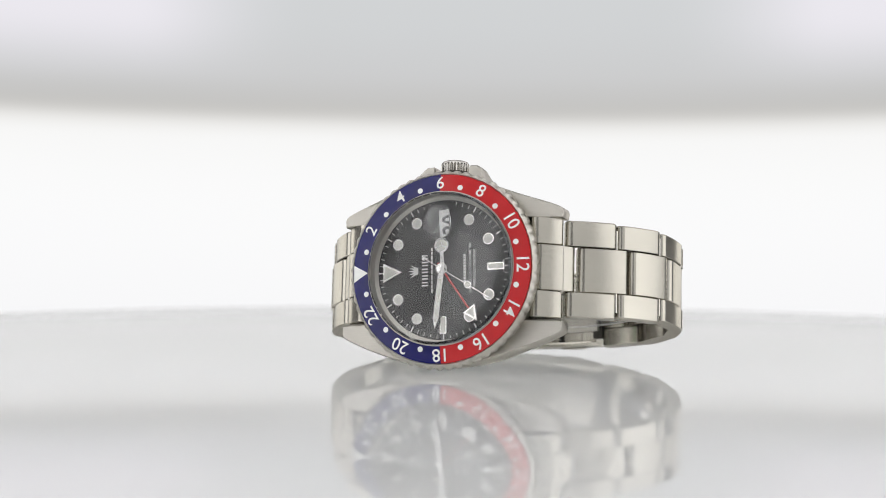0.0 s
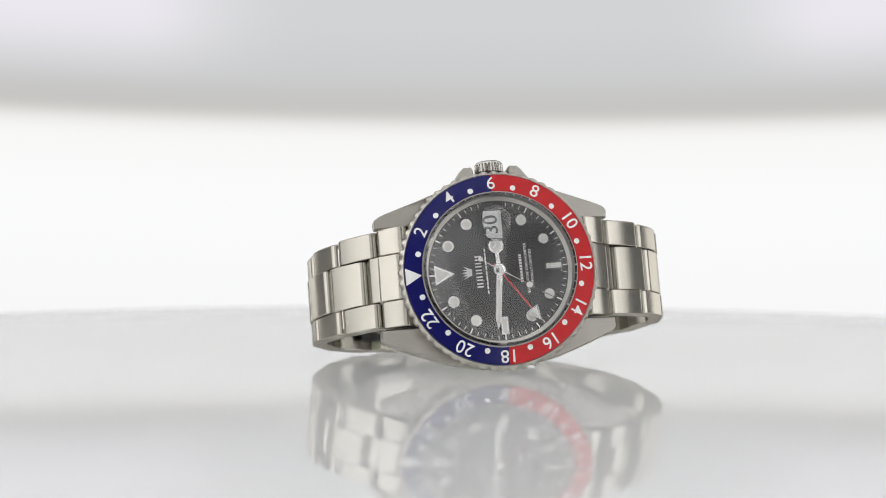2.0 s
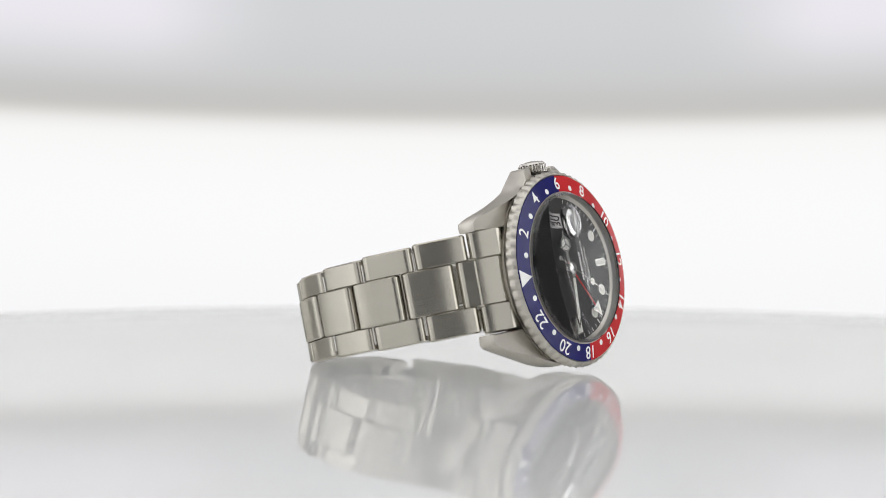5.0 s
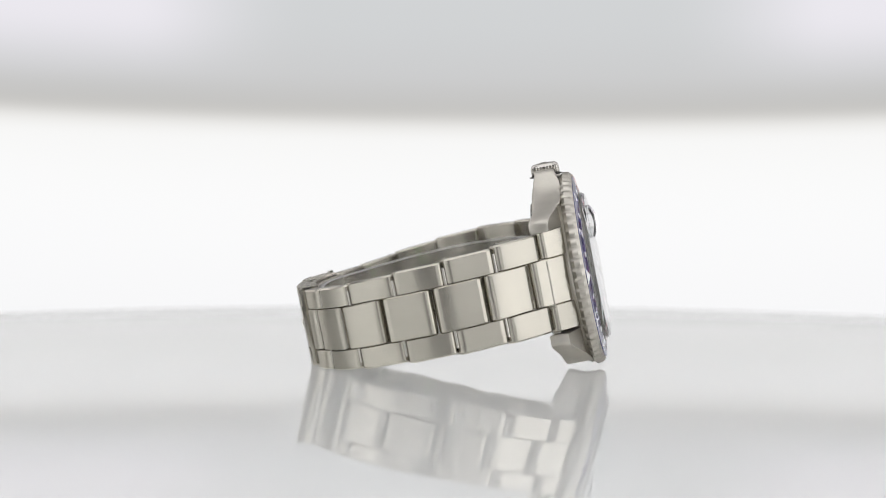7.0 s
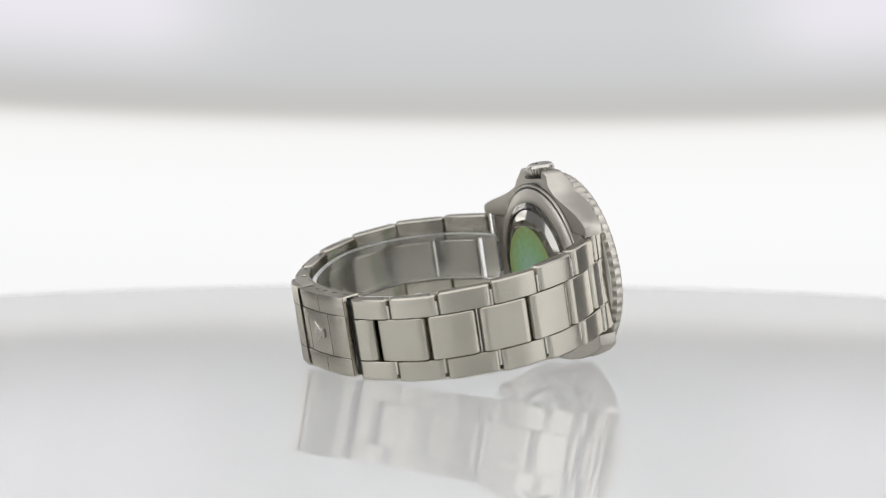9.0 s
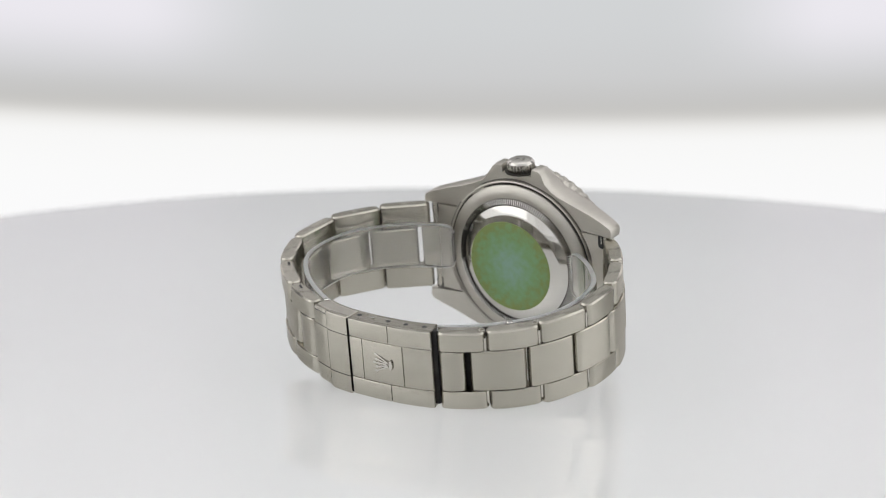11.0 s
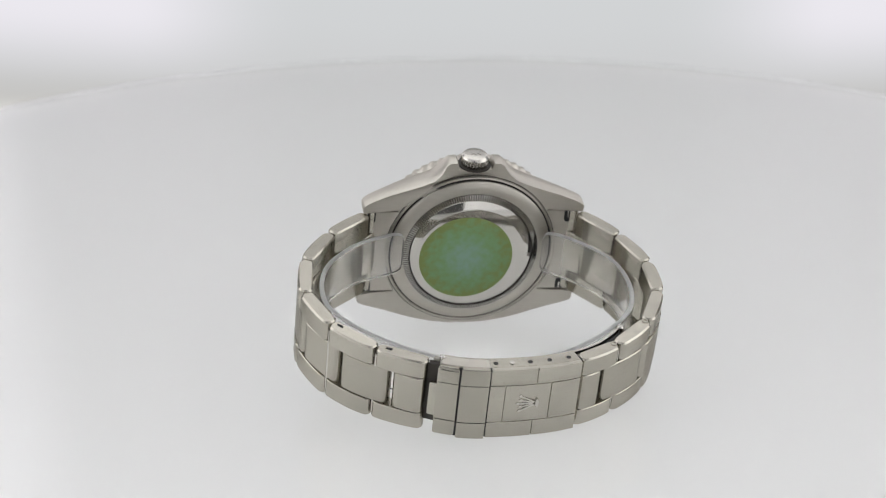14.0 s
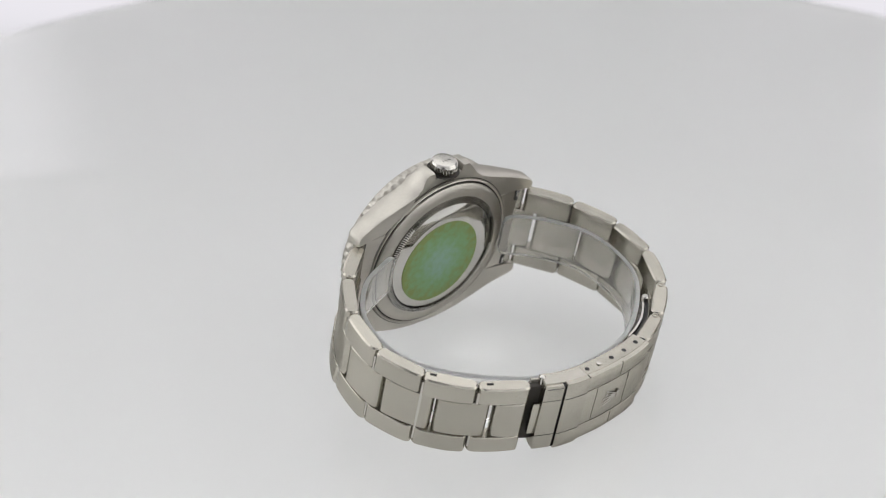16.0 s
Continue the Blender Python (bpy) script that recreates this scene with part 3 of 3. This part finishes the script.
for outer, mid, side in ((LEFT_OUTER, LEFT_MID, -1), (RIGHT_OUTER, RIGHT_MID, 1)):
    s = -side
    for a, b in zip(outer, outer[1:]):
        w, c = half_width((a[1] + b[1]) / 2), centre_half((a[1] + b[1]) / 2)
        link_piece("outer_link", a, b, -s, c + 0.08, w, BRUSHED, soft0=0.12, soft1=0.3)
        link_piece("outer_link", a, b, -s, -w, -c - 0.08, BRUSHED, soft0=0.3, soft1=0.12)
    for a, b in zip(mid, mid[1:]):
        if (Vector(a) - Vector(b)).length > 5.0:
            c = centre_half((a[1] + b[1]) / 2)
            link_piece("centre_link", a, b, -s, -c, c, BRUSHED, gap=0.95, soft0=0.2, soft1=0.2)
    # end link that meets the case
    a, b = outer[0], (side * 18.0, -2.6)
    link_piece("end_link", b, a, -s, 4.63, 9.95, BRUSHED, thick=2.45, soft0=0.15, soft1=0.15)
    link_piece("end_link", b, a, -s, -9.95, -4.63, BRUSHED, thick=2.45, soft0=0.15, soft1=0.15)
    link_piece("end_link", (side * 18.9, -2.95), mid[0], -s, -4.55, 4.55, BRUSHED, thick=2.45, soft0=0.15, soft1=0.15)
    # pins that show in the joints
    for (u, n) in outer[1:-1]:
        c = Vector((u, n)) - Vector((u, n + 32)).normalized() * 1.05
        w, d = half_width(n) - 1.3, sag(u, n)
        core = Vector((u, n)) - Vector((u, n + 32)).normalized() * 1.75
        # dark cylinder behind each pin paints the shade inside the joint
        part("joint_core", lathe([(0, d - w + 0.3), (0.85, d - w + 0.3), (0.85, d + w - 0.3), (0, d + w - 0.3)], 14, "v", (core.x, core.y), closed=False), DARK_GAP, WATCH, "dark cylinder painting the shade inside the bracelet joint")
        part("pin", lathe([(0, d - w), (0.4, d - w), (0.4, d + w), (0, d + w)], 14, "v", (c.x, c.y), closed=False), CROWN_STEEL, WATCH)


# marks on the top faces of the removable links, and the spring bars at the lugs
for u, n, du, dn in ((32.4, -45.3, 0.75, 0.66), (23.7, -52.2, 0.9, 0.436)):
    top = half_width(n) + sag(u, n) + 0.005
    part("pin_slot", slab([(-0.65, -0.2), (0.65, -0.2), (0.65, 0.2), (-0.65, 0.2)], -0.03, 0.02, 0.01, frame_at((u, top, n), (du, 0, dn), (dn, 0, -du))), INK_AND_SHADE, WATCH, "short dark pin slot")
for u, n in ((-28.6, -45.6), (-20.8, -52.2)):
    top = half_width(n) + sag(u, n)
    part("pin_end", lathe([(0.45, top - 0.1), (0.62, top - 0.1), (0.62, top + 0.03), (0.45, top + 0.03)], 20, "v", (u, n)), SATIN, WATCH)
for side in (-1, 1):
    arc = [(side * math.sqrt(18.5 ** 2 - v * v), v) for v in [-9.95 + 19.9 * k / 12 for k in range(13)]]
    back = arc + [(side * 22.5, 9.95), (side * 22.5, 5.2), (side * 23.2, 4.4), (side * 23.2, -4.4), (side * 22.5, -5.2), (side * 22.5, -9.95)]
    part("end_link_back", slab(back, -8.3, -7.0, 0.15), SATIN, WATCH, "curved back of the end link between the lugs")
    for v in (-1, 1):
        u = 21.6 if side > 0 else -20.6
        pill = [(u - 0.85, v * 9.93), (u - 0.85, v * 8.0)] + [(u - 0.85 * math.cos(a), v * (8.0 - 0.85 * math.sin(a))) for a in [math.pi * k / 8 for k in range(1, 8)]] + [(u + 0.85, v * 8.0), (u + 0.85, v * 9.93)]
        # flat black pill paints the shade inside the spring bar opening
        part("spring_bar_hole", slab(pill, -8.36, -8.2, 0.03), INK_AND_SHADE, WATCH, "spring bar opening, its shade painted as a black pill")
        part("spring_bar", lathe([(0, v * 9.9), (0.2, v * 9.9), (0.2, v * 8.3), (0, v * 8.3)], 14, "v", (u, -8.3), closed=False), POLISHED, WATCH)


# ---- folding clasp ----
CLASP_ARC = [(-16.5, -56.5), (-13.2, -58.0), (-10, -58.9), (-6, -59.6), (-1, -60.1), (3.4, -60.2), (6.4, -60.1), (9.3, -59.8), (12, -59.2), (14.6, -58.3), (17.4, -57.1)]


def on_arc(u):
    for (a, na), (b, nb) in zip(CLASP_ARC, CLASP_ARC[1:]):
        if u <= b:
            k = (u - a) / (b - a)
            return na + (nb - na) * k
    return CLASP_ARC[-1][1]


def arc_plate(u0, u1, v0, v1, lift, thick, soft=0.25, steps=8):
    """Curved plate that follows the clasp; lift: outwards from its face."""
    top, bot = [], []
    for k in range(steps + 1):
        u = u0 + (u1 - u0) * k / steps
        e = 0.05
        t = Vector((2 * e, on_arc(min(u + e, 17.4)) - on_arc(max(u - e, -16.4)))).normalized()
        o = Vector((t.y, -t.x))
        c = Vector((u, on_arc(u)))
        top.append(c + o * lift)
        bot.append(c + o * (lift - thick))
    loop = [(p.x, p.y) for p in top] + [(p.x, p.y) for p in reversed(bot)]
    small = inset(loop, min(soft, thick * 0.4))
    return loft([[(x, v0, y) for x, y in small], [(x, v0 + soft, y) for x, y in loop], [(x, v1 - soft, y) for x, y in loop], [(x, v1, y) for x, y in small]])


def clasp():
    w, d = 8.05, -0.65
    top = w + d
    cl = part("clasp", arc_plate(-13.1, 5.0, d - w, top, 0.25, 1.0), BRUSHED, WATCH, "brushed steel folding clasp cover with an embossed emblem")
    for v0, v1 in ((top - 0.9, top), (d - w, d - w + 0.9)):
        part("flange", arc_plate(-13.1, 14.9, v0, v1, -0.4, 3.2, 0.2), BRUSHED, cl, "folded side of the clasp")
    for u in (-10.7, -6.8, -2.9, 0.7, 3.9):
        n = on_arc(u) + 1.9
        pin = u == 0.7
        # flat black discs stand in for the shaded adjustment holes
        part("hole", lathe([(0, top - 0.05), (0.5, top - 0.05), (0.5, top + (0.2 if pin else 0.02)), (0, top + (0.25 if pin else 0.02))], 16, "v", (u, n), closed=False), POLISHED if pin else INK_AND_SHADE, cl,
             "steel spring bar end" if pin else "adjustment hole, its shade painted as a black disc")
    # stepped panels that copy the links
    c = CENTRE - 0.15
    for u0, u1, v0, v1 in ((-13.0, -7.25, d - c, d + c), (-7.0, 1.9, d - c, d + c), (2.1, 4.95, d - c, d + c), (-13.0, -4.25, d + c + 0.2, top), (-4.05, 4.95, d + c + 0.2, top), (-13.0, -4.25, d - w, d - c - 0.2), (-4.05, 4.95, d - w, d - c - 0.2)):
        part("panel", arc_plate(u0, u1, v0, v1, 0.5, 0.45, 0.1), BRUSHED, cl, "stepped panel pressed into the cover")
    # embossed emblem of five prongs on a base
    o = Vector((-2.6, d, on_arc(-2.6) - 0.42))
    base = frame_at((o.x - 2.0, o.y, o.z), (0, 1, 0), (1, 0, 0))
    for k in range(5):
        m4 = base @ Matrix.Rotation(radians(-28 + 14 * k), 4, "Z")
        ln = 3.6 if k % 2 else 4.1
        part("emblem_prong", slab([(-0.22, 0.6), (0.22, 0.6), (0.17, ln - 0.6), (0.4, ln - 0.25), (0.0, ln + 0.2), (-0.4, ln - 0.25), (-0.17, ln - 0.6)], -0.1, 0.32, 0.1, m4), CROWN_STEEL, cl)
    part("emblem_base", slab([(1.05 * math.cos(radians(a)), 0.42 * math.sin(radians(a))) for a in range(0, 360, 20)], -0.1, 0.3, 0.12, base), CROWN_STEEL, cl)
    # safety strip and fold-over end
    part("safety_strip", arc_plate(5.25, 10.6, d - w - 0.2, top + 0.2, 0.8, 1.3), BRUSHED, cl, "raised safety strip of the clasp")
    part("strip_side", arc_plate(5.25, 14.7, top - 0.5, top + 0.2, -0.3, 2.6, 0.15), SATIN, cl, "folded top side of the safety strip")
    # black plates paint the shade in the narrow slits of the clasp
    part("slit", arc_plate(4.8, 5.4, d - w + 0.05, top - 0.05, 0.3, 1.6, 0.05, 2), INK_AND_SHADE, cl, "black plate painting the shaded slit between strip and cover")
    part("slit", arc_plate(10.5, 11.1, d - w + 0.05, top - 0.05, 0.35, 1.6, 0.05, 2), INK_AND_SHADE, cl, "black plate painting the shaded slit beside the safety strip")
    part("slit", arc_plate(-13.8, -12.95, d - w + 0.3, top - 0.3, -0.9, 1.2, 0.1, 3), INK_AND_SHADE, cl, "black plate painting the shaded gap between clasp and bracelet")
    # added dark block stands in for the shaded hinge gap
    part("hinge_block", arc_plate(14.8, 17.1, d - 6.6, top - 1.3, -1.4, 1.4, 0.2, 4), DARK_GAP, cl, "added dark block painting the shaded gap under the clasp end")
    part("fold_end", arc_plate(11.0, 14.9, d - w, top, 0.55, 2.4, 0.5), BRUSHED, cl, "rounded fold-over end of the clasp")
    part("thumb_tab", arc_plate(14.7, 16.3, d - 4.2, d + 3.4, 0.1, 1.0, 0.35, 4), BRUSHED, cl, "small thumb tab")
    # thin dark strips paint the shade in the pressed lines
    for v in (d + CENTRE, d - CENTRE):
        part("embossed_line", arc_plate(5.3, 10.55, v - 0.07, v + 0.07, 0.84, 0.3, 0.04), DARK_GAP, cl)
        part("embossed_line", arc_plate(11.05, 14.8, v - 0.07, v + 0.07, 0.59, 0.3, 0.04), DARK_GAP, cl)
    # black strip paints the shade under the folded top side
    part("strip_gap", arc_plate(11.1, 14.4, top - 0.75, top - 0.55, 0.565, 0.3, 0.03, 5), INK_AND_SHADE, cl, "black strip painting the shaded gap under the strip's top side")
    part("blade", arc_plate(-12.9, 16.5, d - 5.0, top - 0.8, -2.9, 0.7, 0.2, 16), SATIN, cl, "inner steel blade of the clasp")
    part("hinge_pin", lathe([(0, top - 1.5), (0.6, top - 1.5), (0.6, top + 0.45), (0.4, top + 0.6), (0, top + 0.6)], 18, "v", (13.9, on_arc(13.9) + 2.4), closed=False), POLISHED, cl)


clasp()


def extension():
    """Thin blade inside the links beside the clasp, with painted gap shade behind it."""
    def strip(path, v0, v1, thick):
        loops = []
        for i, p in enumerate(path):
            a, b = Vector(path[max(0, i - 1)]), Vector(path[min(len(path) - 1, i + 1)])
            t = (b - a).normalized()
            o = Vector((-t.y, t.x)) * thick / 2
            q = Vector(p)
            loops.append([((q + o).x, v0, (q + o).y), ((q + o).x, v1, (q + o).y), ((q - o).x, v1, (q - o).y), ((q - o).x, v0, (q - o).y)])
        return loft(loops)
    # added black strip paints the shade of the open gap
    part("gap_lining", strip([(-12.4, -54.7), (-14.6, -53.8), (-16.7, -52.8), (-18.7, -51.6), (-20.5, -50.2), (-22.2, -48.6), (-23.6, -47.0)], -7.0, 6.0, 0.7), INK_AND_SHADE, WATCH, "black strip painting the shade between links and clasp blade")
    blade = part("extension_blade", strip([(-11.8, -54.0), (-14.2, -53.1), (-16.3, -52.1), (-18.3, -50.9), (-20.0, -49.5), (-21.6, -48.0), (-23.0, -46.4)], -5.5, 6.5, 0.45), CROWN_STEEL, WATCH, "thin steel extension blade")
    part("blade_pin", lathe([(0, 4.5), (0.75, 4.5), (0.75, 7.0), (0.55, 7.2), (0, 7.2)], 20, "v", (-23.4, -46.6), closed=False), POLISHED, blade, "round steel pin head")


extension()


# case and bracelet sit a little turned against the dial and bezel
TWIST = Matrix.Rotation(radians(-1.6), 4, "Z")
for ob in WATCH.children:
    if ob.name.split(".")[0] not in ("bezel", "crystal", "dial", "hour_hand", "gmt_hand", "minute_hand", "seconds_hand", "centre_cap"):
        ob.matrix_local = TWIST @ Matrix.Translation(ob.location)


# ---- clear plastic liner that keeps the bracelet open ----
def liner():
    ctrl = [(-15.0, -11.3), (-18.2, -12.9), (-23.0, -16.8), (-27.6, -23), (-29.0, -31), (-27.4, -39.0), (-22.3, -45.6), (-15.0, -51.3), (-8, -54.4), (2, -55.9), (12, -54.8), (20, -51.0), (28, -45.0), (33.4, -38), (34.4, -31),
            (32.2, -23), (26, -16), (19, -12.5), (15.0, -11.1)]
    path = []
    for i in range(len(ctrl) - 1):
        p0, p1, p2, p3 = (Vector(ctrl[max(0, min(len(ctrl) - 1, i + k))]) for k in (-1, 0, 1, 2))
        for k in range(6):
            t = k / 6
            path.append(0.5 * ((2 * p1) + (p2 - p0) * t + (2 * p0 - 5 * p1 + 4 * p2 - p3) * t * t + (3 * p1 - p0 - 3 * p2 + p3) * t ** 3))
    path.append(Vector(ctrl[-1]))
    body, upper, lower = [], [], []

    def hang(p):
        side = min(1.0, max(0.0, (p.x + 15) / 30))
        return sag(-1, p.y) * (1 - side) + sag(1, p.y) * side
    for i, p in enumerate(path):
        t = (path[min(i + 1, len(path) - 1)] - path[max(i - 1, 0)]).normalized()
        o = Vector((-t.y, t.x)) * 0.5
        end = min(i, len(path) - 1 - i)
        cut = 0.0 if end > 4 else 1.6 * (1 - math.sqrt(1 - ((5 - end) / 5) ** 2))
        lo, hi = -3.4 + cut + hang(p), 6.5 - cut + hang(p) * 0.4

        def ring(section):
            return [((p + o * k).x, v, (p + o * k).y) for v, k in section]
        body.append(ring([(lo, 1), (hi, 1), (hi, -1), (lo, -1)]))
        upper.append(ring([(hi + 0.02, 1), (hi + 0.2, 0.8), (hi + 0.26, 0), (hi + 0.2, -0.8), (hi + 0.02, -1)]))
        lower.append(ring([(lo - 0.02, 1), (lo - 0.2, 0.8), (lo - 0.26, 0), (lo - 0.2, -0.8), (lo - 0.02, -1)]))
    ob = part("bracelet_liner", loft(body), LINER)
    ob.visible_shadow = False
    for loops in (upper, lower):
        part("cut_edge", loft(loops), FROST, ob, "frosted cut edge")
    tagged(ob, "clear plastic strip bent inside the watch bracelet", "plastic liner")
    return ob


LINER_STRIP = liner()

# ---- motion: the table turns evenly, then tilts up towards the camera ----
PIVOT = Vector((0, 0.00230, 0.01551))
REST = frame_at(Vector((0.00129, -0.02255, 0.02069)), (0.99413, 0.06762, 0.08441), (-0.09570, 0.18627, 0.97783))
TILT = [(0.0, 0.00), (8.2, 0.00), (8.4, 0.11), (8.6, 0.44), (8.8, 1.08), (9.0, 1.88), (9.2, 2.68), (9.7, 4.71), (10.2, 6.78), (10.7, 8.83), (11.3, 11.26), (11.5, 12.04), (12.0, 13.89), (12.5, 15.72),
        (13.0, 17.50), (13.5, 19.25), (14.0, 21.03), (14.5, 22.87), (15.0, 24.75), (15.5, 26.61), (16.0, 28.44)]
TIMES = [0.5 * k for k in range(17)] + [8.2, 8.4, 8.6, 8.8, 9.0, 9.2, 9.7, 10.2, 10.7, 11.3, 11.5, 12.0, 12.5, 13.0, 13.5, 14.0, 14.5, 15.0, 15.5, 16.0]


def table_pose(t):
    phi = float(np.interp(t, [a for a, _ in TILT], [b for _, b in TILT]))
    tip = Matrix.Translation(PIVOT) @ Matrix.Rotation(radians(phi), 4, "X") @ Matrix.Translation(-PIVOT)
    return tip @ Matrix.Rotation(radians(-24.32 + 15.113 * t), 4, "Z")


def motions():
    walk(TABLE, [(t, table_pose(t)) for t in TIMES])
    walk(WATCH, [(t, table_pose(t) @ REST) for t in TIMES])
    walk(LINER_STRIP, [(t, table_pose(t) @ REST @ TWIST) for t in TIMES])


motions()
